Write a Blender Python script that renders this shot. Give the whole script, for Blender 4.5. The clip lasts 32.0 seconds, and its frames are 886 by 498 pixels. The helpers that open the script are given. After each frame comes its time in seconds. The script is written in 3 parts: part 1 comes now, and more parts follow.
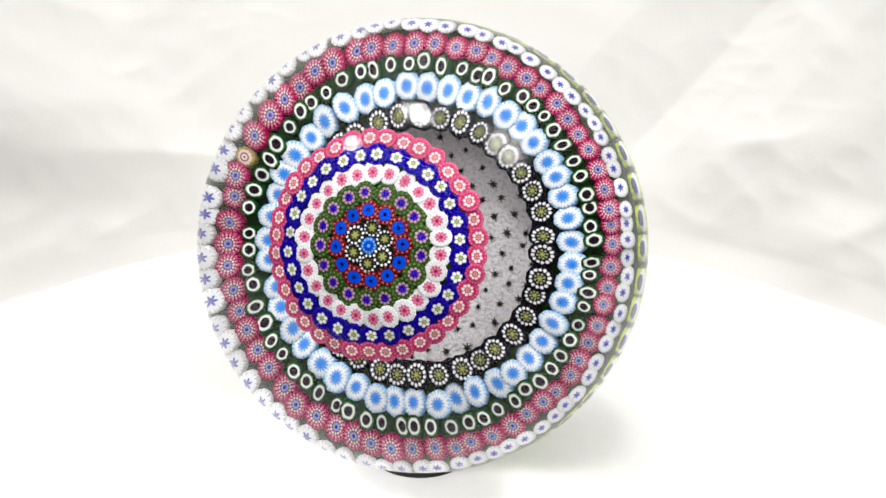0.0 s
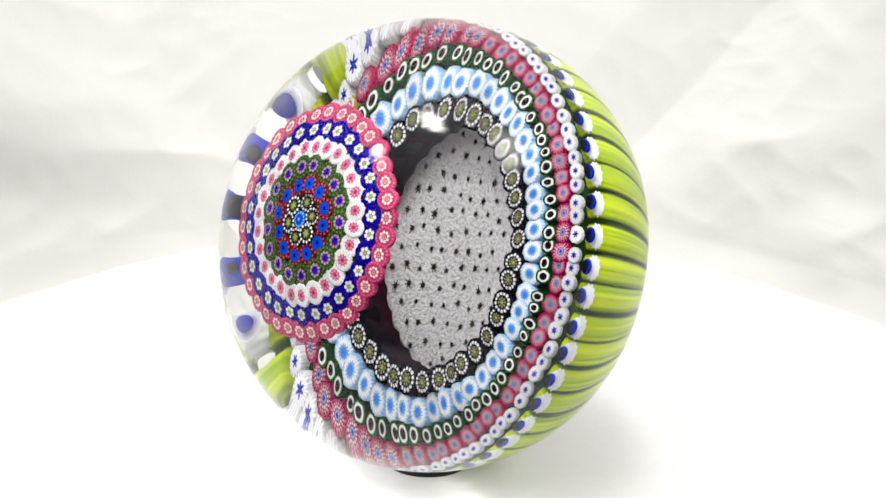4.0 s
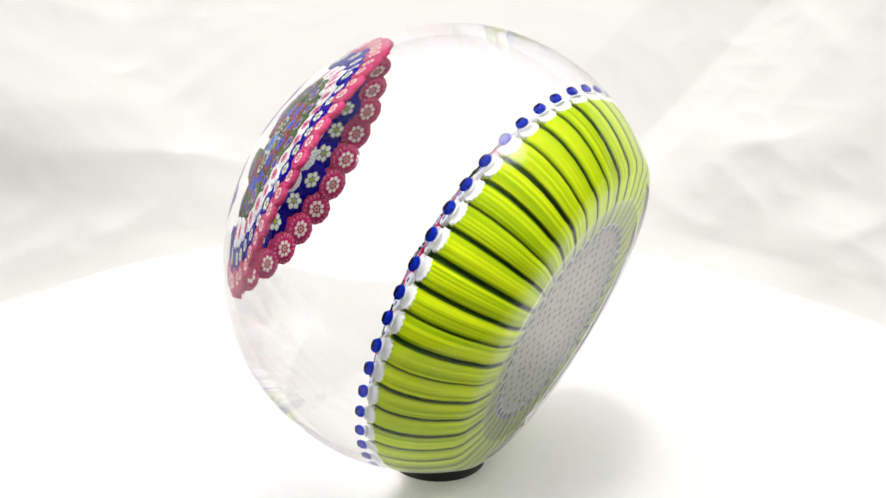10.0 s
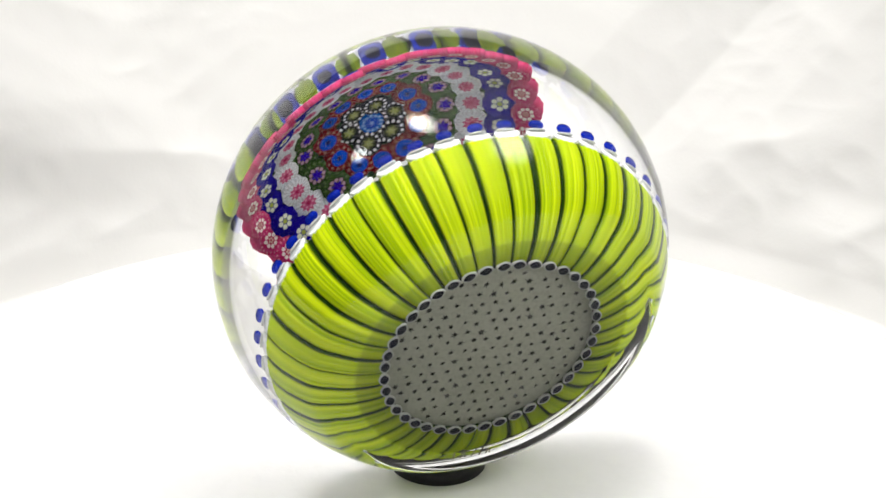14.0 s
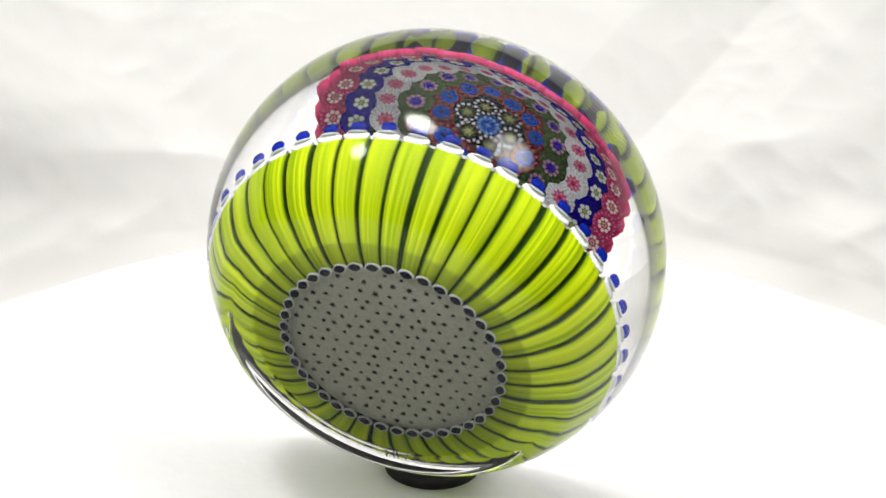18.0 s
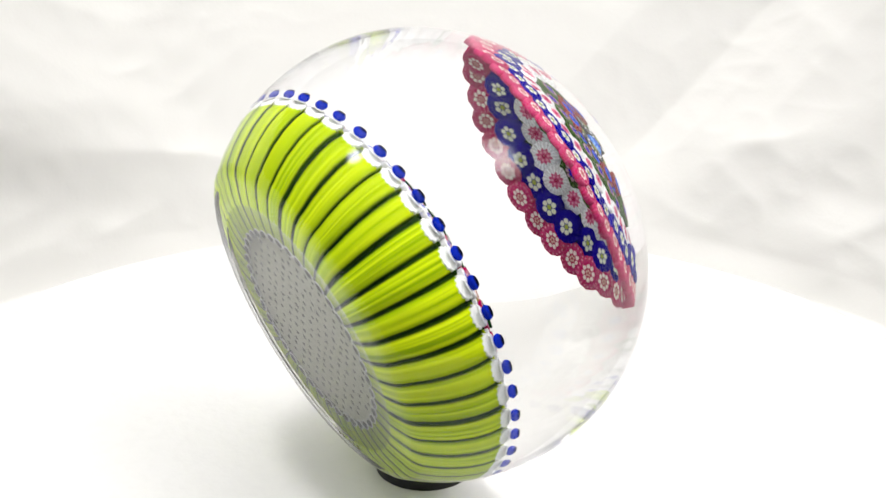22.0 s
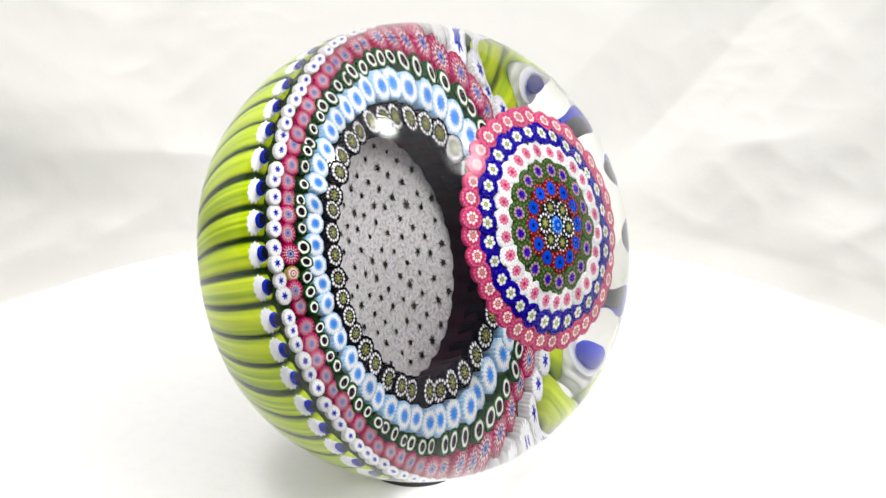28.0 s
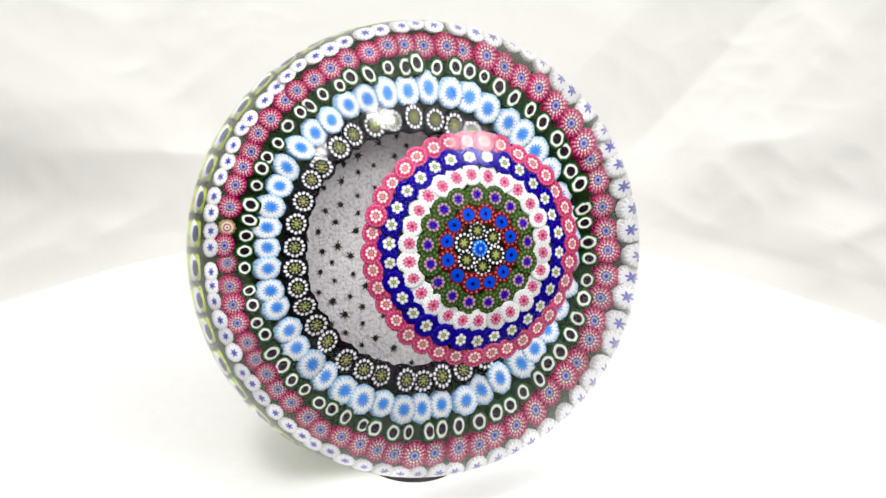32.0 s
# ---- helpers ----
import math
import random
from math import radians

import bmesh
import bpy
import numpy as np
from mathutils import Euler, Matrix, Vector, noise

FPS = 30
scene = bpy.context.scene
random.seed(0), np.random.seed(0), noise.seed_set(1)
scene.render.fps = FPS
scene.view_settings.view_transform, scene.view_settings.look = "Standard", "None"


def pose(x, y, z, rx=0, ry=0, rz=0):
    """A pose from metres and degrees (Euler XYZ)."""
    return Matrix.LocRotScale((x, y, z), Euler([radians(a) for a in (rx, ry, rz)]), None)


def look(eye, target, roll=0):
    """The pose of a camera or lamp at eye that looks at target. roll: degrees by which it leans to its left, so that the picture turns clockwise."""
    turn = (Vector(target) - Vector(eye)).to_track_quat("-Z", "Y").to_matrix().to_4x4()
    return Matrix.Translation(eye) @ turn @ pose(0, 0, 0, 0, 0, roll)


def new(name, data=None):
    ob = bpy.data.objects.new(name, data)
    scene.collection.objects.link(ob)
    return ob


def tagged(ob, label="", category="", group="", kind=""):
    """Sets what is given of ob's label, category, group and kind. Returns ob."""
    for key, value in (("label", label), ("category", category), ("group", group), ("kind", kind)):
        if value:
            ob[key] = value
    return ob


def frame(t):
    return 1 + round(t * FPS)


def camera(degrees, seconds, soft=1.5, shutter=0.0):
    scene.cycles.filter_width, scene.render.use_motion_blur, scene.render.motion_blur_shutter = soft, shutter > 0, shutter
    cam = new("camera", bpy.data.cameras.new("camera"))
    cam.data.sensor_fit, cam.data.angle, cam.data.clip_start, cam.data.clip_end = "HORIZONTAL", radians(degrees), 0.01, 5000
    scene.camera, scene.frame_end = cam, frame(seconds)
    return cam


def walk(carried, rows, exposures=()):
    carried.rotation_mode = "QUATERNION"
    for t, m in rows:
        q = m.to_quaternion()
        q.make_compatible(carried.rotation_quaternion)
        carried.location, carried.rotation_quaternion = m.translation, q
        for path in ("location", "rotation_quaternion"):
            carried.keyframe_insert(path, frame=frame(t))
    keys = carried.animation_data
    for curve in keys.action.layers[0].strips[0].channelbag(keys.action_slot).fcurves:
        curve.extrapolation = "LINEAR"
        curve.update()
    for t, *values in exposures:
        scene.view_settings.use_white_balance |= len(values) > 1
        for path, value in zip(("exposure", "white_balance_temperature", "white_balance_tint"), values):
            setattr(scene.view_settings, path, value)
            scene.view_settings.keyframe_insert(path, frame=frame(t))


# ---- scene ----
U = 0.04                      # radius of the glass body: an 8 cm paperweight
LIFT = 1.055 * U              # height of its centre over the turntable
cam = camera(31.63, 32.0, soft=1.5)
EYE = Vector((0.0643, -6.372, 2.6205)) * U + Vector((0, 0, LIFT))
AIM = EYE + Vector((0, 0.92517, -0.37956))
walk(cam, [(0.0, look(EYE, AIM, 1.0)), (32.0, look(EYE, AIM, 1.0))], [(0.0, 0.0), (32.0, 0.0)])

# ---- light: a bright room round a white photo set, two lamps overhead ----
world = bpy.data.worlds.new("room_light")
scene.world = world
world.use_nodes = True
WT = world.node_tree
high = WT.nodes.new("ShaderNodeSeparateXYZ")
WT.links.new(WT.nodes.new("ShaderNodeTexCoord").outputs["Generated"], high.inputs[0])
lift = WT.nodes.new("ShaderNodeMath")               # dim walls, a bright white ceiling
lift.operation, lift.inputs[1].default_value = "POWER", 3.0
above = WT.nodes.new("ShaderNodeMath")
above.operation, above.inputs[1].default_value = "MAXIMUM", 0.0
fade = WT.nodes.new("ShaderNodeMath")
fade.operation, fade.inputs[1].default_value, fade.inputs[2].default_value = "MULTIPLY_ADD", 2.15, 0.12
WT.links.new(high.outputs[2], above.inputs[0])
WT.links.new(above.outputs[0], lift.inputs[0])
WT.links.new(lift.outputs[0], fade.inputs[0])
WT.nodes["Background"].inputs[0].default_value = (1.0, 0.985, 0.96, 1)
WT.links.new(fade.outputs[0], WT.nodes["Background"].inputs[1])


def area_lamp(name, eye, target, w, h, watts, colour, shape="RECTANGLE"):
    data = bpy.data.lights.new(name, "AREA")
    data.shape, data.size, data.size_y, data.energy, data.color = shape, w, h, watts, colour
    # a frosted diffuser: brightest in its middle
    data.use_nodes = True
    t = data.node_tree
    mid, soft_edge = t.nodes.new("ShaderNodeVectorMath"), t.nodes.new("ShaderNodeMapRange")
    mid.operation, mid.inputs[1].default_value = "DISTANCE", (0.5, 0.5, 0.0)
    soft_edge.interpolation_type = "SMOOTHSTEP"
    for i, v in enumerate((0.12, 0.5, 1.0, 0.0)):
        soft_edge.inputs[i + 1].default_value = v
    t.links.new(t.nodes.new("ShaderNodeNewGeometry").outputs["Parametric"], mid.inputs[0])
    t.links.new(mid.outputs["Value"], soft_edge.inputs[0])
    t.links.new(soft_edge.outputs[0], t.nodes["Emission"].inputs["Strength"])
    ob = new(name, data)
    ob.matrix_world = look(eye, target)
    return ob


area_lamp("ceiling_lamp", (-0.10, -0.095, 0.78), (0, 0, 0), 0.25, 0.14, 7.4, (1.0, 0.98, 0.95))
area_lamp("side_lamp", (-0.42, -0.18, 0.63), (0, 0, 0), 0.125, 0.125, 1.5, (1.0, 0.98, 0.95), "DISK")
area_lamp("side_lamp", (0.36, -0.16, 0.64), (0, 0, 0), 0.30, 0.30, 4.0, (1.0, 0.98, 0.95), "DISK")


# ---- materials ----
def material(name, colour=(0.8, 0.8, 0.8), rough=0.5, metal=0.0):
    m = bpy.data.materials.new(name)
    m.use_nodes = True
    p = m.node_tree.nodes["Principled BSDF"]
    p.inputs["Base Color"].default_value = (*colour, 1)
    p.inputs["Roughness"].default_value = rough
    p.inputs["Metallic"].default_value = metal
    return m


class Net:
    """Short hand for building a node tree."""

    def __init__(self, m):
        self.tree = m.node_tree
        self.shader = self.tree.nodes["Principled BSDF"]

    def add(self, kind, **values):
        n = self.tree.nodes.new(kind)
        for k, v in values.items():
            n.inputs[k].default_value = v
        return n

    def put(self, socket, value):
        if isinstance(value, (int, float)):
            socket.default_value = value
        elif isinstance(value, tuple):
            socket.default_value = (*value, 1) if len(value) == 3 else value
        else:
            self.tree.links.new(value, socket)

    def math(self, op, a, b=0.0, c=0.0):
        n = self.tree.nodes.new("ShaderNodeMath")
        n.operation = op
        for s, v in zip(n.inputs, (a, b, c)):
            self.put(s, v)
        return n.outputs[0]

    def mix(self, fac, a, b):
        n = self.tree.nodes.new("ShaderNodeMix")
        n.data_type = "RGBA"
        self.put(n.inputs[0], fac)
        self.put(n.inputs[6], a)
        self.put(n.inputs[7], b)
        return n.outputs[2]

    def step(self, x, edge, soft):
        """1 where x is under edge, 0 above it."""
        n = self.tree.nodes.new("ShaderNodeMapRange")
        n.interpolation_type = "SMOOTHSTEP"
        self.put(n.inputs[0], x)
        self.put(n.inputs[1], self.math("SUBTRACT", edge, soft))
        self.put(n.inputs[2], self.math("ADD", edge, soft))
        n.inputs[3].default_value, n.inputs[4].default_value = 1.0, 0.0
        return n.outputs[0]

    def noise(self, scale, detail=3.0, coords=None, rough=0.6):
        n = self.add("ShaderNodeTexNoise", Scale=scale, Detail=detail, Roughness=rough)
        if coords is not None:
            self.tree.links.new(coords, n.inputs["Vector"])
        return n.outputs["Fac"]

    def place(self, what="Object"):
        return self.tree.nodes.new("ShaderNodeTexCoord").outputs[what]

    def bump(self, height, strength, distance):
        n = self.add("ShaderNodeBump", Strength=strength, Distance=distance)
        self.tree.links.new(height, n.inputs["Height"])
        self.tree.links.new(n.outputs[0], self.shader.inputs["Normal"])


def cane_material(name, base, layers):
    """A millefiori cane seen on its cut end. base: colour of its jacket. layers, painted one on another:
    ("disc", radius, colour), ("star", points, radius, depth, colour), ("dots", count, ring radius, dot radius, colour)."""
    m = material(name, base, 0.5)
    net = Net(m)
    net.shader.inputs["Specular IOR Level"].default_value = 0.0
    uv = net.add("ShaderNodeSeparateXYZ")
    net.tree.links.new(net.place("UV"), uv.inputs[0])
    x, y = net.math("SUBTRACT", uv.outputs[0], 0.5), net.math("SUBTRACT", uv.outputs[1], 0.5)
    info = net.add("ShaderNodeObjectInfo")
    rnd = info.outputs["Random"]
    r = net.math("MULTIPLY", net.math("SQRT", net.math("ADD", net.math("MULTIPLY", x, x), net.math("MULTIPLY", y, y))), 2.0)
    seat = net.add("ShaderNodeCombineXYZ")
    net.put(seat.inputs[0], x)
    net.put(seat.inputs[1], y)
    net.put(seat.inputs[2], net.math("MULTIPLY", rnd, 40.0))
    pull = net.noise(5.0, 2.0, seat.outputs[0])      # each cane was squeezed a little out of round
    r = net.math("MULTIPLY", r, net.math("MULTIPLY_ADD", pull, 0.34, 0.83))
    wob = net.noise(6.0, 2.0, net.place("Object"))
    ang = net.math("ADD", net.math("ARCTAN2", y, x), net.math("MULTIPLY", rnd, 6.2832))
    speck = net.noise(2400.0, 3.0, net.place("Object"))
    colour = net.mix(net.step(speck, 0.47, 0.1), base, tuple(c * (0.86 if c > 0.5 else 0.6) for c in base))
    for kind, *v in layers:
        if kind == "disc":
            mask = net.step(r, v[0], 0.05)
        elif kind == "star":
            edge = net.math("ADD", v[1], net.math("MULTIPLY", net.math("COSINE", net.math("MULTIPLY", ang, v[0])), v[2]))
            mask = net.step(r, edge, 0.05)
        else:
            n, ring, dot = v[0], v[1], v[2]
            turn = net.math("MULTIPLY", ang, n / 6.28319)
            fold = net.math("MULTIPLY", net.math("SUBTRACT", net.math("FRACT", net.math("ADD", turn, 20.0)), 0.5), 6.28319 / n)
            dx = net.math("SUBTRACT", net.math("MULTIPLY", r, net.math("COSINE", fold)), ring)
            dy = net.math("MULTIPLY", r, net.math("SINE", fold))
            dd = net.math("SQRT", net.math("ADD", net.math("MULTIPLY", dx, dx), net.math("MULTIPLY", dy, dy)))
            mask = net.step(dd, dot, 0.035)
        colour = net.mix(mask, colour, v[-1])
    # fine rods round the middle show as spokes
    spoke = net.math("SINE", net.math("MULTIPLY_ADD", ang, 22.0, net.math("MULTIPLY", pull, 9.0)))
    outer = net.math("SUBTRACT", 1.0, net.step(r, 0.55, 0.15))
    shade = net.math("MULTIPLY_ADD", net.math("MULTIPLY", spoke, outer), 0.13, 0.95)
    hsv = net.add("ShaderNodeHueSaturation")
    net.tree.links.new(colour, hsv.inputs["Color"])
    net.put(hsv.inputs["Saturation"], net.math("MULTIPLY_ADD", pull, 0.3, 0.92))
    rnd = net.math("MULTIPLY", shade, net.math("ADD", rnd, 3.83))
    net.tree.links.new(net.math("MULTIPLY", rnd, 0.24), hsv.inputs["Value"])
    deep = net.add("ShaderNodeGamma", Gamma=1.1)
    net.tree.links.new(hsv.outputs[0], deep.inputs[0])
    net.tree.links.new(deep.outputs[0], net.shader.inputs["Base Color"])
    net.bump(wob, 0.15, 0.0004)
    return m


WHITE, BLACK = (0.82, 0.83, 0.85), (0.010, 0.010, 0.016)

M = {
    "cap_heart": cane_material("blue_flower_cane", (0.04, 0.16, 0.6), [("dots", 12, 0.78, 0.15, (0.25, 0.48, 0.85)), ("star", 8, 0.55, 0.1, (0.015, 0.09, 0.65)), ("disc", 0.2, (0.22, 0.4, 0.8))]),
    "cap_a": cane_material("black_beaded_cane", BLACK, [("dots", 12, 0.76, 0.125, WHITE), ("disc", 0.50, (0.05, 0.06, 0.02)), ("star", 6, 0.30, 0.1, (0.36, 0.38, 0.14))]),
    "cap_b": cane_material("blue_eye_cane", (0.22, 0.02, 0.025), [("dots", 11, 0.8, 0.1, (0.45, 0.22, 0.18)), ("disc", 0.60, (0.02, 0.09, 0.62)), ("star", 6, 0.18, 0.06, (0.01, 0.01, 0.08))]),
    "cap_c": cane_material("green_star_cane", (0.045, 0.10, 0.022), [("dots", 14, 0.84, 0.10, (0.14, 0.22, 0.08)), ("disc", 0.58, (0.07, 0.045, 0.035)), ("dots", 9, 0.45, 0.13, (0.50, 0.34, 0.40)), ("star", 6, 0.30, 0.10, (0.06, 0.03, 0.48))]),
    "cap_d": cane_material("white_rose_cane", WHITE, [("dots", 16, 0.86, 0.06, (0.68, 0.64, 0.67)), ("star", 10, 0.50, 0.07, (0.60, 0.15, 0.27)), ("dots", 6, 0.30, 0.08, (0.74, 0.36, 0.46)), ("disc", 0.15, (0.42, 0.05, 0.12))]),
    "cap_e": cane_material("indigo_daisy_cane", (0.026, 0.02, 0.32), [("dots", 16, 0.88, 0.06, (0.07, 0.05, 0.46)), ("dots", 6, 0.36, 0.17, (0.78, 0.80, 0.68)), ("disc", 0.16, (0.42, 0.46, 0.12))]),
    "cap_f": cane_material("pink_daisy_cane", (0.54, 0.095, 0.21), [("dots", 18, 0.86, 0.07, (0.68, 0.27, 0.38)), ("star", 18, 0.64, 0.03, (0.50, 0.055, 0.16)), ("dots", 8, 0.42, 0.14, (0.82, 0.74, 0.70)), ("disc", 0.25, (0.36, 0.06, 0.09)), ("dots", 5, 0.14, 0.07, (0.70, 0.48, 0.44))]),
    "black": cane_material("black_pearl_cane", BLACK, [("dots", 13, 0.67, 0.125, WHITE), ("disc", 0.48, (0.014, 0.016, 0.012)), ("dots", 8, 0.34, 0.080, (0.38, 0.39, 0.24)), ("star", 6, 0.17, 0.08, (0.42, 0.44, 0.14))]),
    "pale": cane_material("pale_blue_cane", (0.42, 0.58, 0.80), [("star", 18, 0.88, 0.06, (0.70, 0.77, 0.85)), ("disc", 0.74, (0.82, 0.85, 0.87)), ("star", 13, 0.46, 0.09, (0.16, 0.36, 0.78)), ("dots", 11, 0.38, 0.06, (0.38, 0.56, 0.86)), ("star", 7, 0.26, 0.10, (0.10, 0.30, 0.80))]),
    "oval": cane_material("white_ringed_green_cane", (0.008, 0.045, 0.012), [("star", 14, 0.88, 0.06, (0.012, 0.060, 0.022)), ("star", 18, 0.80, 0.02, (0.10, 0.20, 0.05)), ("disc", 0.71, (0.80, 0.82, 0.80)), ("disc", 0.47, (0.014, 0.008, 0.012))]),
    "rose": cane_material("rose_cog_cane", (0.38, 0.010, 0.085), [("dots", 16, 0.83, 0.075, (0.56, 0.16, 0.29)), ("dots", 16, 0.66, 0.075, (0.68, 0.44, 0.53)), ("disc", 0.52, (0.26, 0.04, 0.10)), ("dots", 12, 0.46, 0.082, (0.74, 0.68, 0.68)), ("disc", 0.33, (0.16, 0.10, 0.24)), ("dots", 8, 0.22, 0.075, (0.34, 0.42, 0.70)), ("disc", 0.12, (0.03, 0.05, 0.40))]),
    "star": cane_material("white_blue_star_cane", (0.62, 0.62, 0.64), [("star", 14, 0.86, 0.10, (0.80, 0.81, 0.84)), ("star", 6, 0.34, 0.13, (0.012, 0.03, 0.42))]),
    "oval_dark": cane_material("white_edged_navy_cane", (0.80, 0.81, 0.84), [("disc", 0.80, (0.004, 0.004, 0.018))]),
    "mark": cane_material("cream_signature_cane", (0.36, 0.28, 0.10), [("disc", 0.75, (0.62, 0.50, 0.46)), ("disc", 0.46, (0.20, 0.04, 0.04)), ("disc", 0.32, (0.66, 0.58, 0.54)), ("disc", 0.12, (0.2, 0.04, 0.04))]),
}


def lime_material():
    m = material("lime_striped_glass", (0.4, 0.5, 0.02), 0.5)
    net = Net(m)
    net.shader.inputs["Specular IOR Level"].default_value = 0.0
    uv = net.add("ShaderNodeSeparateXYZ")
    net.tree.links.new(net.place("UV"), uv.inputs[0])
    rnd = net.add("ShaderNodeObjectInfo").outputs["Random"]
    comb = net.add("ShaderNodeCombineXYZ")
    net.put(comb.inputs[0], net.math("MULTIPLY", uv.outputs[0], 9.0))
    net.put(comb.inputs[1], net.math("MULTIPLY", uv.outputs[1], 0.5))
    net.put(comb.inputs[2], net.math("MULTIPLY", rnd, 30.0))
    streak = net.noise(1.0, 3.0, comb.outputs[0])
    ramp = net.add("ShaderNodeValToRGB")
    e = ramp.color_ramp.elements
    e[0].position, e[0].color = 0.38, (0.25, 0.39, 0.002, 1)
    e[1].position, e[1].color = 0.62, (0.57, 0.69, 0.006, 1)
    net.tree.links.new(streak, ramp.inputs[0])
    edge = net.math("ABSOLUTE", net.math("SUBTRACT", uv.outputs[0], 0.5))
    side = net.step(net.math("ADD", edge, net.math("MULTIPLY", net.math("SUBTRACT", streak, 0.5), 0.12)), 0.415, 0.05)
    colour = net.mix(side, (0.018, 0.052, 0.002), ramp.outputs[0])
    net.tree.links.new(colour, net.shader.inputs["Base Color"])
    net.bump(streak, 0.10, 0.0003)
    return m


def fused_gloss(m, ratio):
    """The face between two glasses: it turns into a mirror only at a grazing view."""
    t = m.node_tree
    p, out = t.nodes["Principled BSDF"], t.nodes["Material Output"]
    fres, gloss, blend = t.nodes.new("ShaderNodeFresnel"), t.nodes.new("ShaderNodeBsdfGlossy"), t.nodes.new("ShaderNodeMixShader")
    fres.inputs[0].default_value, gloss.inputs["Roughness"].default_value = ratio, 0.06
    t.links.new(fres.outputs[0], blend.inputs[0])
    t.links.new(p.outputs[0], blend.inputs[1])
    t.links.new(gloss.outputs[0], blend.inputs[2])
    t.links.new(blend.outputs[0], out.inputs[0])
    return m


def cloth_material(name, colour, scale):
    m = material(name, colour, 0.85)
    net = Net(m)
    place = net.place("Object")
    big = net.noise(scale, 4.0, place)
    fine = net.noise(scale * 60, 2.0, place)
    net.put(net.shader.inputs["Base Color"], net.mix(big, tuple(c * 0.96 for c in colour), colour))
    net.bump(fine, 0.08, 0.0004)
    return m


def speckled(name, colour, dark, scale, rough, gloss=0.0, relief=0.3):
    m = material(name, colour, rough)
    net = Net(m)
    net.shader.inputs["Specular IOR Level"].default_value = gloss
    place = net.place("Object")
    n1, n2 = net.noise(scale, 3.0, place), net.noise(scale * 0.12, 2.0, place)
    c = net.mix(net.step(n1, 0.45, 0.12), colour, dark)
    net.put(net.shader.inputs["Base Color"], net.mix(net.math("MULTIPLY", n2, 0.35), c, dark))
    net.bump(n1, relief, 0.0003)
    return m


def tinted(name, colour, clear):
    """Clear coloured glass fused into the crystal: it tints what lies behind it."""
    m = material(name, colour, 0.05)
    p = m.node_tree.nodes["Principled BSDF"]
    p.inputs["Transmission Weight"].default_value = clear
    p.inputs["IOR"].default_value = 1.0
    p.inputs["Specular IOR Level"].default_value = 0.0
    return m


glass = material("clear_crystal", (1, 1, 1), 0.0)
glass.node_tree.nodes["Principled BSDF"].inputs["Transmission Weight"].default_value = 1.0
glass.node_tree.nodes["Principled BSDF"].inputs["IOR"].default_value = 1.5535
glass.node_tree.nodes["Principled BSDF"].inputs["Specular Tint"].default_value = (0.45, 0.45, 0.45, 1)
# glass of the ground hollow: its grey tint paints the shade round the foot
foot_glass = material("shade_tinted_base", (0.40, 0.41, 0.33), 0.0)
for key, value in (("Transmission Weight", 1.0), ("IOR", 1.5535), ("Specular Tint", (0.25, 0.25, 0.25, 1))):
    foot_glass.node_tree.nodes["Principled BSDF"].inputs[key].default_value = value
M.update({
    "glass": glass,
    "foot_glass": foot_glass,
    "lime": lime_material(),
    "tip_white": speckled("opaque_white_glass", (0.88, 0.89, 0.90), (0.78, 0.80, 0.81), 900, 0.3),
    "core_blue": tinted("cobalt_blue_glass", (0.005, 0.028, 0.56), 0.6),
    "core_shade": speckled("navy_core_shade", (0.004, 0.005, 0.018), (0.003, 0.003, 0.010), 500, 0.4),
    "gap_green": speckled("dark_green_glass", (0.016, 0.045, 0.006), (0.008, 0.022, 0.004), 700, 0.25),
    "wall_dark": speckled("black_amethyst_glass", (0.010, 0.008, 0.012), (0.022, 0.006, 0.012), 160, 0.18),
    "stardust": fused_gloss(speckled("grey_white_lace_glass", (0.93, 0.93, 0.89), (0.76, 0.76, 0.71), 1500, 0.45), 0.98),
    "floor": fused_gloss(speckled("white_lace_cushion", (0.73, 0.72, 0.74), (0.49, 0.48, 0.50), 2300, 0.45, 0.0, 0.9), 0.94),
    "dots": speckled("dark_star_rods", (0.020, 0.020, 0.018), (0.04, 0.04, 0.03), 900, 0.4),
    "rubber": speckled("black_rubber", (0.012, 0.012, 0.013), (0.02, 0.02, 0.02), 800, 0.6, 0.4),
    "table": speckled("white_laminate", (0.68, 0.68, 0.68), (0.665, 0.665, 0.665), 300, 0.55, 0.3),
    "board": speckled("unseen_dark_board", (0.10, 0.095, 0.09), (0.07, 0.065, 0.06), 60, 0.6, 0.3),
    "etch": material("etched_grey", (0.20, 0.19, 0.10), 0.7),
    "cloth": cloth_material("white_cotton_sheet", (0.71, 0.705, 0.69), 14.0),
})


# ---- mesh helpers ----
def mesh_of(name, verts, faces, mat, uvs=None, smooth=True):
    me = bpy.data.meshes.new(name)
    me.from_pydata(verts, [], faces)
    me.materials.append(mat)
    if uvs:
        layer = me.uv_layers.new(name="UVMap")
        for loop in me.loops:
            layer.data[loop.index].uv = uvs[loop.vertex_index]
    me.polygons.foreach_set("use_smooth", [smooth] * len(me.polygons))
    me.update()
    return me


def part(name, me, parent, label="", m=None, kind=""):
    ob = new(name, me)
    ob.parent = parent
    if m is not None:
        ob.matrix_basis = m
    return tagged(ob, label, "", "", kind)


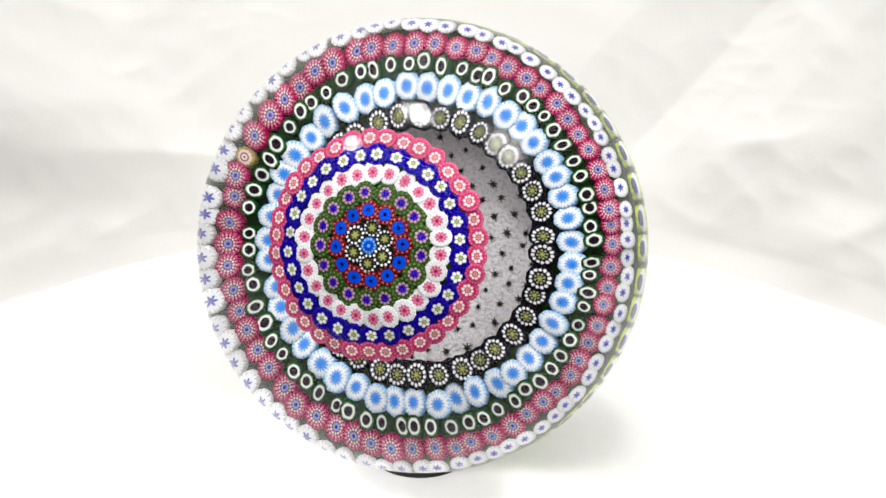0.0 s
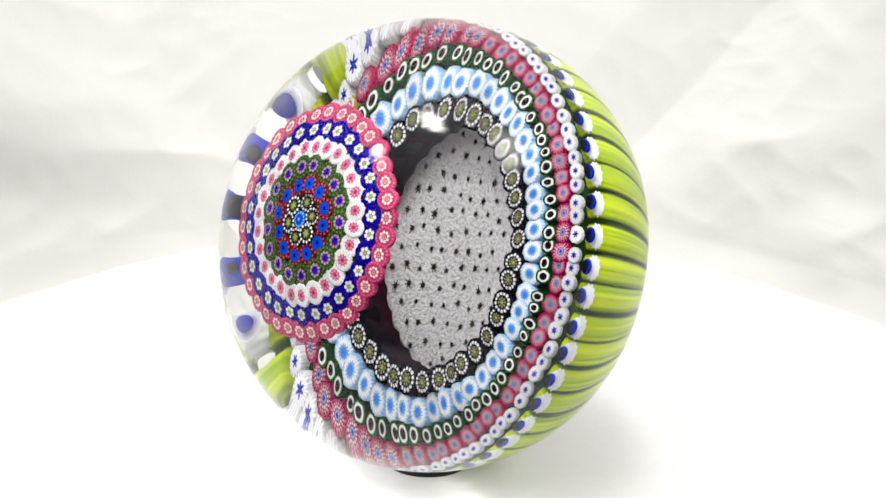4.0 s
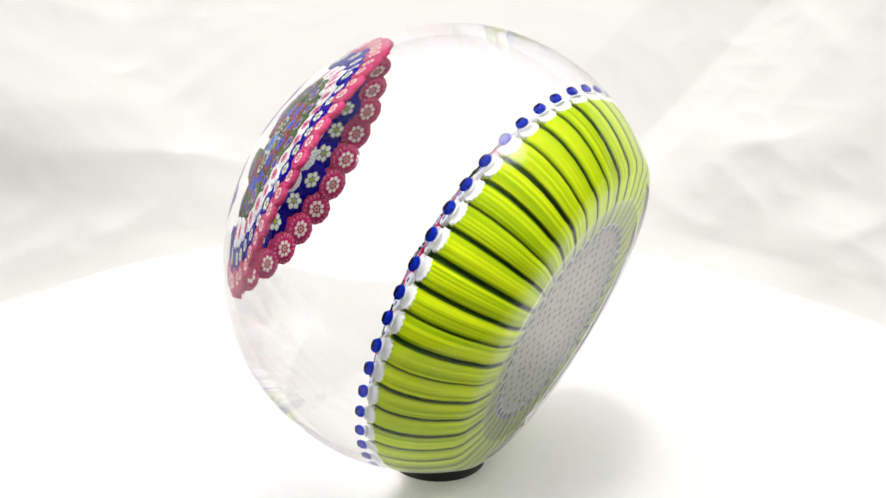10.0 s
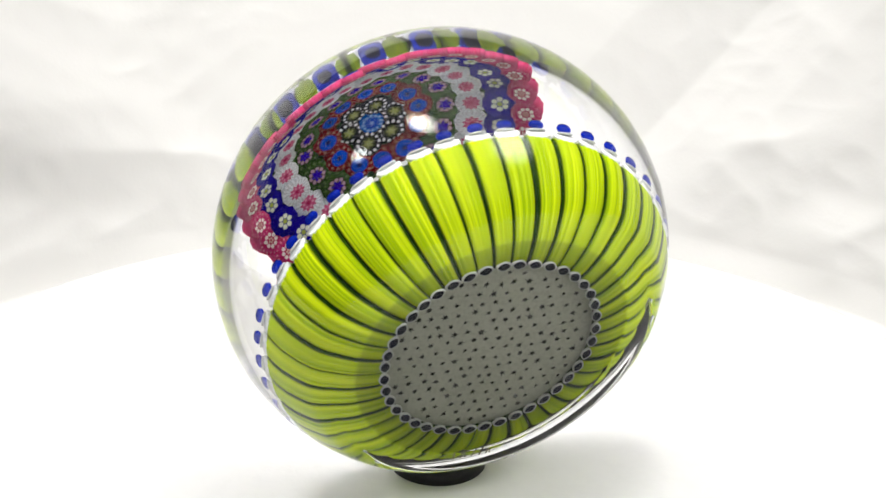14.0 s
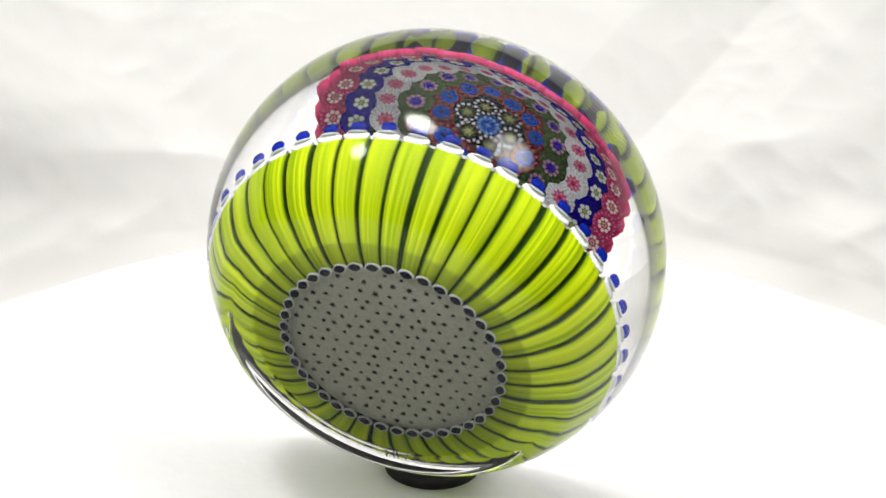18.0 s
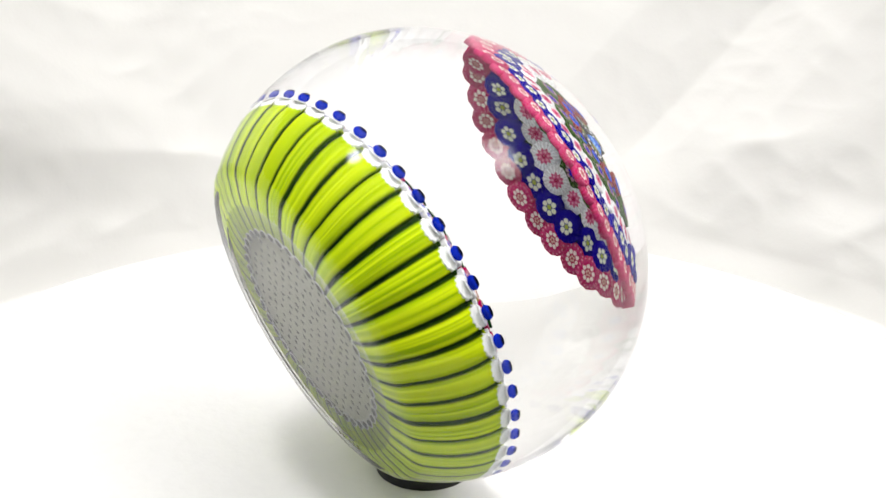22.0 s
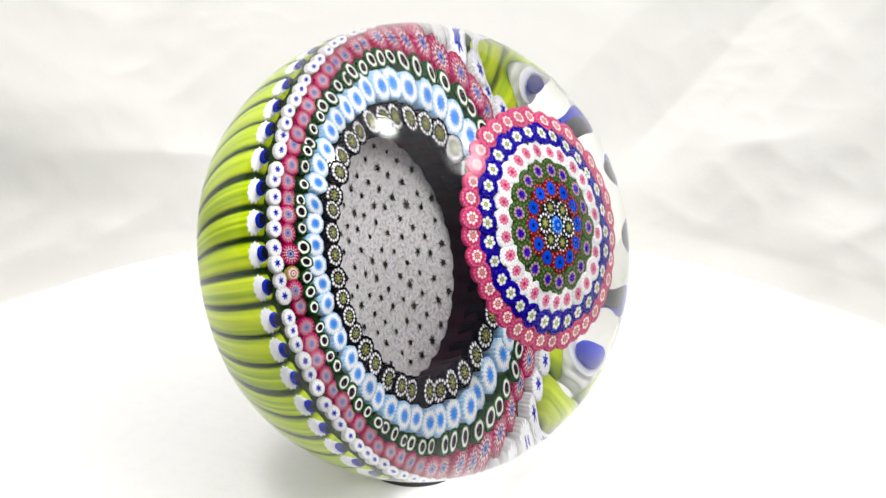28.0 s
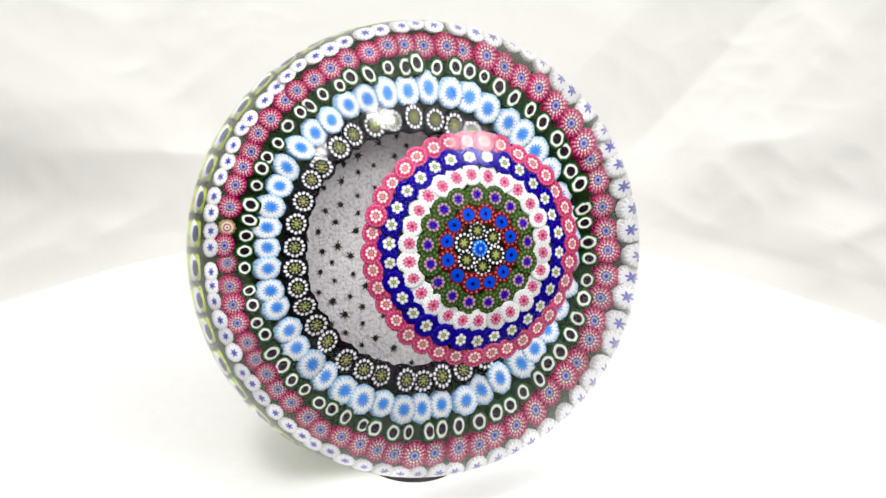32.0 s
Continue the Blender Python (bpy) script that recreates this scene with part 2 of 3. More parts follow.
def revolve(profile, segs, closed=False):
    """Vertices and faces of a profile of (radius, height) turned round z; a radius of 0 closes an end."""
    verts, faces, rows = [], [], []
    for r, z in profile:
        if r < 1e-9:
            rows.append([len(verts)] * segs)
            verts.append((0, 0, z))
        else:
            rows.append(range(len(verts), len(verts) + segs))
            verts += [(r * math.cos(2 * math.pi * k / segs), r * math.sin(2 * math.pi * k / segs), z) for k in range(segs)]
    pairs = list(zip(rows, rows[1:])) + ([(rows[-1], rows[0])] if closed else [])
    for a, b in pairs:
        for k in range(segs):
            j = (k + 1) % segs
            f = [a[k], a[j], b[j], b[k]]
            f = [v for i, v in enumerate(f) if v not in f[:i]]
            if len(f) > 2:
                faces.append(f)
    return verts, faces


def cane_mesh(name, w, d, depth, mat, lobes=12, scallop=0.05, dome=0.25, segs=24, taper=1.0):
    """A short rod of glass with a domed, scalloped end at z = 0: w wide, d deep, going down by depth."""
    verts, uvs, faces, rows = [(0, 0, dome * min(w, d) * 0.5)], [(0.5, 0.5)], [], []
    levels = [(0.5, 0.75, 0.0), (0.85, 0.28, 0.0), (1.0, 0.0, 0.0), (1.0, 0.0, -1.0)]
    for f, up, down in levels:
        row = []
        for k in range(segs):
            a = 2 * math.pi * k / segs
            s = (1 + scallop * math.cos(lobes * a) * (f > 0.8)) * (taper if down else 1.0)
            row.append(len(verts))
            verts.append((math.cos(a) * f * s * w / 2, math.sin(a) * f * s * d / 2, up * dome * min(w, d) * 0.5 + down * depth))
            uvs.append((0.5 + 0.5 * f * math.cos(a), 0.5 + 0.5 * f * math.sin(a)))
        rows.append(row)
    faces += [(0, rows[0][k], rows[0][(k + 1) % segs]) for k in range(segs)]
    for a, b in zip(rows, rows[1:]):
        faces += [(a[k], b[k], b[(k + 1) % segs], a[(k + 1) % segs]) for k in range(segs)]
    last = len(verts)
    verts.append((0, 0, -depth))
    uvs.append((0.5, 0.5))
    faces += [(last, rows[-1][(k + 1) % segs], rows[-1][k]) for k in range(segs)]
    return mesh_of(name, verts, faces, mat, uvs)


def egg_mesh(name, a, b, c, mat):
    prof = [(math.sin(radians(k * 15)), math.cos(radians(k * 15))) for k in range(13)]
    prof[0], prof[-1] = (0, 1), (0, -1)
    v, f = revolve(prof, 16)
    return mesh_of(name, [(x * a, y * b, z * c) for x, y, z in v], f, mat)


def ring_pose(r, z, angle, lean):
    """A pose on a circle round the axis: x along the circle, z the outward face, leaning from the axis by lean degrees."""
    return pose(0, 0, 0, 0, 0, math.degrees(angle) - 90) @ pose(0, r, z, -lean, 0, 0)


rng = random.Random(7)


def ring_of_canes(parent, me, count, r, z, lean, phase=0.0, jitter=0.12, odd=None, vary=0.07, label="", tip=5.0):
    for k in range(count):
        step = 2 * math.pi / count
        a = phase + step * (k + rng.uniform(-jitter, jitter))
        m = ring_pose(r * (1 + rng.uniform(-1, 1) * 0.012) * U, (z + rng.uniform(-1, 1) * 0.004) * U, a, lean)
        m = m @ pose(0, 0, 0, rng.uniform(-tip, tip), rng.uniform(-tip, tip), rng.uniform(-14, 14)) @ Matrix.Diagonal((1 + rng.uniform(-1.2, 0.8) * vary, 1 + rng.uniform(-1.2, 0.8) * vary, 1, 1))
        part("cane", odd[1] if odd and k == odd[0] else me, parent, "cream signature cane" if odd and k == odd[0] else label, m)


# ---- the setting: cloth sweep and turntable ----
def crumple(x, y, k, seed):
    """Sharp-edged creases, as in cotton that has been folded."""
    return 1 - 2 * abs(noise.noise(Vector((x * k, y * k, seed))))


BEND = 0.1485
FOOT = 0.1377                 # where the sheet leaves the table


def ramp(x, a, b):
    t = min(1.0, max(0.0, (x - a) / (b - a)))
    return t * t * (3 - 2 * t)


def cloth_height(x, v):
    """Folds of the sheet, in metres, over its own plane (x across, v up from its lower fold)."""
    up = ramp(v, -0.002, 0.03)
    rough = 0.35 + 0.65 * ramp(abs(x - 0.01), 0.03, 0.09)
    f = rough * (0.0012 * crumple(x + 0.3 * v, v, 15.0, 1.3) + 0.0006 * crumple(x + 0.5 * v, v * 1.4, 40.0, 4.1) + 0.0004 * crumple(x, v, 110.0, 7.7))
    # a sharp valley that climbs to the side, its far flank turned to the lamps
    d = (x - 0.038) - 0.81 * v
    f += up * (0.27 * max(0.0, min(d, 0.2)) - 0.27 * max(0.0, min(d, 0.2) - 0.025) - 0.20 * max(0.0, min(d, 0.0) + 0.03) + 0.0008 * crumple(d * 1.3, v * 0.25, 42.0, 2.2) * ramp(d, -0.06, 0.02))
    # a slack panel on the other side, with long soft pleats along its edge
    d = -(x + 0.056) - 0.66 * v
    f += up * (0.30 * math.sqrt(max(0.0, min(d, 0.11) + 0.012) ** 2 + 0.00002) + 0.0014 * crumple(d, v * 0.2, 38.0, 9.4) * ramp(d, -0.02, 0.02))
    # crumples where the sheet meets the floor
    f += 0.0022 * crumple(x * 0.8 - v, v * 1.5 + 0.4 * x, 36.0, 5.5) * ramp(x, 0.045, 0.08) * (1 - ramp(v, 0.018, 0.035))
    f += 0.0016 * crumple(x * 0.7 + v, v * 1.6, 34.0, 8.5) * ramp(-x, 0.035, 0.07) * (1 - ramp(v, 0.012, 0.03))
    return f


def draw_in(x):
    """How far the sheet comes forward at the sides, where it lies round the turntable."""
    return 0.85 * (FOOT - math.sqrt(FOOT ** 2 - min(abs(x), 0.115) ** 2))


def backdrop_sheet():
    turn, rad, rise = radians(56), 0.006, radians(50)
    xs = [-1.1, -0.7, -0.45, -0.3, -0.22] + [-0.17 + 0.34 * i / 340 for i in range(341)] + [0.22, 0.3, 0.45, 0.7, 1.1]
    ss = [-0.135, -0.05, 0.02] + [0.03 + 0.006 * j for j in range(17)] + [0.132 + 0.138 * j / 170 for j in range(171)] + [0.29, 0.34, 0.40]
    verts, faces = [], []
    for along in ss:
        for x in xs:
            near = draw_in(x)
            bend = BEND - near + 0.002 * math.sin(x * 40 + 1)
            s = along - near * ramp(along, 0.03, 0.13)
            foot = max(0.0, min(s, bend) - FOOT + near)
            y, z, lean = min(s, bend) - foot + foot * math.cos(rise), foot * math.sin(rise), rise if foot else 0.0
            if s > bend:
                lean = min(turn, rise + (s - bend) / rad)
                y, z = y + rad * (math.sin(lean) - math.sin(rise)), z + rad * (math.cos(rise) - math.cos(lean))
                e = max(0.0, s - bend - rad * (turn - rise))
                y, z = y + e * math.cos(turn), z + e * math.sin(turn)
            ny_, nz_ = -math.sin(lean), math.cos(lean)
            h = cloth_height(x, s - bend - 0.3 * near) * ramp(s + near, FOOT, 0.150)
            verts.append((x, y + ny_ * h, z + nz_ * h - 0.0135))
    n = len(xs)
    for j in range(len(ss) - 1):
        for i in range(n - 1):
            a = j * n + i
            faces.append((a, a + 1, a + n + 1, a + n))
    ob = new("backdrop", mesh_of("backdrop", verts, faces, M["cloth"]))
    tagged(ob, "creased white cotton sheet swept up behind the turntable", "backdrop", kind="structure")


backdrop_sheet()
# added out of view: dark board that keeps white reflections off the lower glass
v = [(x, y, z) for z in (-0.0145, -0.03) for x, y in ((-1.6, -1.6), (1.6, -1.6), (1.6, 1.2), (-1.6, 1.2))]
f = [(0, 1, 2, 3), (7, 6, 5, 4), (0, 4, 5, 1), (1, 5, 6, 2), (2, 6, 7, 3), (3, 7, 4, 0)]
floor = new("floor", mesh_of("floor", v, f, M["board"], smooth=False))
tagged(floor, "unseen dark board under the sheet, added to dim reflections in the glass", "table", kind="structure")

TT = 0.1187
turntable = new("turntable")
tagged(turntable, "round white turntable carrying the paperweight", "turntable")
prof = [(0, 0), (TT - 0.004, 0), (TT - 0.0035, -0.0003), (TT - 0.0035, -0.011), (0, -0.011)]
part("platter", mesh_of("platter", *revolve(prof, 128), M["table"]), turntable)
prof = [(TT - 0.0035, -0.0004), (TT - 0.001, -0.0008), (TT, -0.003), (TT, -0.010), (TT - 0.002, -0.012), (TT - 0.0035, -0.012)]
part("rim_band", mesh_of("rim_band", *revolve(prof, 128, closed=True), M["table"]), turntable)

prof = [(0, 0.0012), (0.13 * U, 0.0018), (0.19 * U, 0.0030), (0.212 * U, 0.0030), (0.222 * U, 0.0018), (0.222 * U, 0.0), (0, 0.0)]
stand = new("rest_ring", mesh_of("rest_ring", *revolve(prof, 64), M["rubber"]))
tagged(stand, "small black rubber ring under the paperweight", "stand")

# ---- the paperweight ----
weight = new("paperweight")
tagged(weight, "clear glass paperweight with millefiori canes and a lime striped basket", "paperweight")
CT, CB, BASE, ROUND, FULL = 0.9112, 0.9291, -0.6416, 2.0916, 2.048


def glass_profile():
    p = [(0, CT)]
    for k in range(1, 56):
        a = radians(90 - k * 90 / 56)
        p.append((math.cos(a), CT * math.sin(a) ** (2 / ROUND)))
    for k in range(0, 40):
        z = -0.600 * k / 39
        p.append((math.sqrt(1 - (-z / CB) ** FULL), z))
    r0, z0 = p[-1]
    for k in range(1, 17):                       # a rounded edge, then a narrow sloping rim
        t = k / 16
        a, b = (1 - t) ** 2, 2 * t * (1 - t)
        p.append((a * r0 + b * 0.734 + t * t * 0.700, a * z0 + b * -0.626 + t * t * -0.630))
    p += [(0.66, -0.636), (0.63, -0.639), (0.608, BASE), (0.602, BASE - 0.0004), (0.597, BASE + 0.0006)]
    for k in range(1, 13):                       # the ground hollow inside the rim
        r = 0.597 * (1 - k / 12)
        p.append((r, BASE + 0.0016 + 0.008 * (1 - (r / 0.597) ** 2)))
    return [(r * U, z * U) for r, z in p]


v, f = revolve(glass_profile(), 224)
body = part("glass_body", mesh_of("glass_body", v, [q[::-1] for q in f], M["glass"]), weight, "clear polished crystal body with a flat ground base")
body.data.materials.append(M["foot_glass"])
for face in body.data.polygons:                  # the ground hollow under the foot
    face.material_index = int(math.hypot(face.center[0], face.center[1]) < 0.599 * U and face.center[2] < 0)
body.visible_shadow = False

LOOKS = {"cap_a": "black cane with white beads", "cap_b": "blue eye cane in a red jacket", "cap_c": "green cane with a violet star", "cap_d": "white cane with a pink flower",
         "cap_e": "indigo cane with a white daisy", "cap_f": "pink cane with a white daisy", "black": "black cane ringed with white beads", "pale": "pale blue cane with a blue star",
         "oval": "dark green cane with a white ring", "rose": "crimson cog cane with a lilac heart", "star": "white cane with a blue star"}

# cap: six rings of canes round a heart
CAP_R = 0.4145


def cap_z(r):
    return 0.5122 - 0.101 * (r / CAP_R) ** 2


prof = [(r, cap_z(r) - 0.005) for r in (0, 0.1, 0.2, 0.3, 0.375)] + [(r, cap_z(r) - 0.012) for r in (0.375, 0.3, 0.2, 0.1, 0)]
cap = part("millefiori_cap", mesh_of("millefiori_cap", *revolve([(r * U, z * U) for r, z in prof], 64), M["gap_green"]), weight, "domed disc of concentric flower canes", pose(0.0109 * U, 0.0126 * U, 0))
part("cane", cane_mesh("cap_heart", 0.062 * U, 0.062 * U, 0.022 * U, M["cap_heart"]), cap, "bright blue centre cane", pose(0, 0, cap_z(0) * U))
for key, count, first, r, w, d in (("cap_a", 6, 32.0, 0.064, 0.066, 0.064), ("cap_b", 12, 10.6, 0.125, 0.067, 0.064), ("cap_c", 17, -1.6, 0.190, 0.072, 0.072),
                                   ("cap_d", 26, 1.6, 0.256, 0.064, 0.072), ("cap_e", 30, 0.7, 0.321, 0.070, 0.070), ("cap_f", 36, 3.5, 0.377, 0.069, 0.064)):
    lean = math.degrees(math.atan(2 * 0.101 * r / CAP_R ** 2))
    ring_of_canes(cap, cane_mesh(key, w * 1.19 * U, d * 1.19 * U, 0.019 * U, M[key], lobes=12, scallop=0.03, dome=0.07, taper=0.97, segs=36), count, r, cap_z(r), lean, phase=radians(first), jitter=0.05, label=LOOKS[key], tip=2.0)

# carpet: five rings of canes on a broad collar
prof = [(0.690, -0.196), (0.67, -0.182), (0.62, -0.158), (0.555, -0.132), (0.49, -0.111), (0.40, -0.096), (0.37, -0.106), (0.37, -0.20), (0.45, -0.22), (0.67, -0.24)]
carpet = part("carpet_collar", mesh_of("carpet_collar", *revolve([(r * U, z * U) for r, z in prof], 96, closed=True), M["gap_green"]), weight, "collar set with five rings of canes")
odd_cane = cane_mesh("signature_cane", 0.056 * U, 0.06 * U, 0.06 * U, M["mark"])
for key, first, count, r, z, lean, w, d, lobes in (("black", 4.2, 37, 0.396, -0.073, 10, 0.068, 0.080, 12), ("pale", 2.8, 45, 0.478, -0.089, 13, 0.068, 0.084, 9),
                                                   ("oval", 4.3, 64, 0.5475, -0.107, 20, 0.046, 0.060, 6), ("rose", 164.5, 60, 0.603, -0.135, 27, 0.066, 0.072, 16), ("star", 4.7, 71, 0.6640, -0.161, 31, 0.056, 0.056, 12)):
    odd = (0, odd_cane) if key == "rose" else None
    ring_of_canes(carpet, cane_mesh(key, w * 1.14 * U, d * 1.10 * U, 0.05 * U, M[key], lobes=lobes, scallop=0.03, dome=0.10, segs=32), count, r, z, lean, phase=radians(first), odd=odd, jitter={"oval": 0.2, "star": 0.2}.get(key, 0.14), vary={"oval": 0.16, "pale": 0.10}.get(key, 0.08), label=LOOKS[key])

# dark inner wall of the basket, fluted by the rods behind it
segs, verts, faces = 136, [], []
wall_rows = [(0.354, -0.080), (0.354, -0.12), (0.356, -0.16), (0.358, -0.215), (0.388, -0.215), (0.383, -0.16), (0.380, -0.12), (0.372, -0.080)]
for i, (r, z) in enumerate(wall_rows):
    for k in range(segs):
        a = 2 * math.pi * k / segs
        rr = r + 0.006 * math.cos(34 * a)
        verts.append((rr * U * math.cos(a), rr * U * math.sin(a), z * U))
for i in range(len(wall_rows)):
    j = (i + 1) % len(wall_rows)
    for k in range(segs):
        n = (k + 1) % segs
        faces.append((i * segs + k, j * segs + k, j * segs + n, i * segs + n))
part("inner_wall", mesh_of("inner_wall", verts, faces, M["wall_dark"]), weight, "dark fluted wall inside the basket")

# lime canes: each runs from its white tip at the rim down and in to the base
LIME = 41
PATH = [(0.700, -0.198), (0.727, -0.206), (0.746, -0.222), (0.754, -0.242), (0.758, -0.28), (0.748, -0.34), (0.718, -0.41), (0.680, -0.465), (0.635, -0.51), (0.590, -0.547), (0.55, -0.572), (0.51, -0.590), (0.468, -0.594)]
SET = pose(0, -0.010 * U, 0)   # the basket sits a little off the axis


def lime_angle(k):
    """The canes stand a little closer on one side of the basket than on the other."""
    a = 2 * math.pi * k / LIME
    return a - 0.0244 * math.sin(a) - math.pi / 2 + rng.uniform(-0.05, 0.05) * 2 * math.pi / LIME


def lime_mesh():
    verts, uvs, faces = [], [], []
    across = 8
    half = math.pi / LIME * 0.97
    for i, (r, z) in enumerate(PATH):
        r0, z0 = PATH[max(0, i - 1)]
        r1, z1 = PATH[min(len(PATH) - 1, i + 1)]
        tr, tz = r1 - r0, z1 - z0
        n = math.hypot(tr, tz)
        nr, nz = -tz / n, tr / n
        for k in range(across + 1):
            u = k / across
            a = (u - 0.5) * 2 * half
            out = 0.022 * math.sqrt(max(0, 1 - (2 * u - 1) ** 2)) - 0.012
            rr, zz = r + nr * out, z + nz * out
            verts.append((rr * U * math.sin(a), rr * U * math.cos(a), zz * U))
            uvs.append((u, i / (len(PATH) - 1)))
        for u in (1.0, 0.0):
            a = (u - 0.5) * 2 * half
            rr, zz = r - nr * 0.03, z - nz * 0.03
            verts.append((rr * U * math.sin(a), rr * U * math.cos(a), zz * U))
            uvs.append((u, i / (len(PATH) - 1)))
    w = across + 3
    for i in range(len(PATH) - 1):
        for k in range(w):
            j = (k + 1) % w
            faces.append((i * w + k, i * w + j, (i + 1) * w + j, (i + 1) * w + k))
    faces.append(tuple(range(w - 1, -1, -1)))
    faces.append(tuple((len(PATH) - 1) * w + k for k in range(w)))
    return mesh_of("lime_cane", verts, faces, M["lime"], uvs)


shell = [(r - 0.012, z + 0.012) for r, z in PATH[3:]]
shell = shell + [(r - 0.05, z + 0.035) for r, z in PATH[:2:-1][1:]]
part("basket_shell", mesh_of("basket_shell", *revolve([(r * U, z * U) for r, z in shell], 123, closed=True), M["gap_green"]), weight, "dark green glass between the lime canes", SET)
lime = lime_mesh()
tip = cane_mesh("white_tip", 0.092 * U, 0.058 * U, 0.016 * U, M["tip_white"], lobes=11, scallop=0.10, dome=0.04, segs=44)
core = egg_mesh("blue_core", 0.030 * U, 0.0255 * U, 0.018 * U, M["core_blue"])
# navy cap: paints how dark the cobalt core looks from above, without backlight
hollow = egg_mesh("hollow", 0.0225 * U, 0.0185 * U, 0.0055 * U, M["core_shade"])
lining = egg_mesh("lining", 0.037 * U, 0.029 * U, 0.003 * U, M["tip_white"])
for k in range(LIME):
    a = lime_angle(k)
    cane = part("lime_cane", lime, weight, "", SET @ pose(0, 0, 0, 0, 0, math.degrees(a)))
    part("white_tip", tip, cane, "scalloped white tip", pose(0, 0.758 * U, -0.217 * U, -70, 0, rng.uniform(-6, 6)))
    part("lining", lining, cane, "thin white lining under the core", pose(0, 0.758 * U, -0.2010 * U, -32, 0, rng.uniform(-5, 5)))
    part("blue_core", core, cane, "cobalt blue core", pose(0, 0.766 * U, -0.1840 * U, -30, 0, rng.uniform(-5, 5)))
    part("hollow", hollow, cane, "navy cap painted as the core's unlit look from above", pose(0, 0.7725 * U, -0.1722 * U, -30, 0, rng.uniform(-5, 5)))

# the cushion in the basket and the ground that closes its foot, both peppered with dark star rods
def star_field(z, side, radius, pitch, size, turn, stray):
    verts, faces = [], []
    for i in range(-9, 10):
        for j in range(-10, 11):
            gx = (i + 0.5 * (j % 2)) * pitch + rng.uniform(-stray, stray) * pitch
            gy = j * pitch * 0.866 + rng.uniform(-stray, stray) * pitch
            if math.hypot(gx, gy) > radius:
                continue
            x, y = gx * math.cos(turn) - gy * math.sin(turn), gx * math.sin(turn) + gy * math.cos(turn)
            n, a0, grow = 14, rng.uniform(0, 6), rng.uniform(0.8, 1.2) * size
            base = len(verts)
            verts.append((x * U, y * U, (z + 0.002 * side) * U))
            for k in range(n):
                rr = (0.0150 if k % 2 == 0 else 0.0060) * grow * (rng.uniform(0.6, 1.3) if k % 2 == 0 else 1.0)
                verts.append(((x + rr * math.cos(a0 + k * 0.4488)) * U, (y + rr * math.sin(a0 + k * 0.4488)) * U, z * U))
            for k in range(n):
                t = (base, base + 1 + k, base + 1 + (k + 1) % n)
                faces.append(t if side > 0 else t[::-1])
    return mesh_of("star_dots", verts, faces, M["dots"], smooth=False)


def lumpy_disc(name, z0, z1, radius, mat):
    """A round cake of packed fine canes: its upper face is slightly uneven."""
    rings, segs = 22, 72
    verts, faces = [(0, 0, z0 * U)], []
    for i in range(1, rings + 1):
        r = radius * i / rings
        for k in range(segs):
            a = 2 * math.pi * k / segs
            x, y = r * math.cos(a), r * math.sin(a)
            verts.append((x * U, y * U, (z0 + 0.0008 * noise.noise(Vector((x * 45, y * 45, 3)))) * U))
    for k in range(segs):
        verts.append((verts[1 + (rings - 1) * segs + k][0], verts[1 + (rings - 1) * segs + k][1], z1 * U))
    verts.append((0, 0, z1 * U))
    faces += [(0, 1 + k, 1 + (k + 1) % segs) for k in range(segs)]
    for i in range(rings):
        for k in range(segs):
            a, b = 1 + i * segs, 1 + (i + 1) * segs
            n = (k + 1) % segs
            faces.append((a + k, b + k, b + n, a + n))
    last = len(verts) - 1
    faces += [(last, 1 + rings * segs + (k + 1) % segs, 1 + rings * segs + k) for k in range(segs)]
    return mesh_of(name, verts, faces, mat)


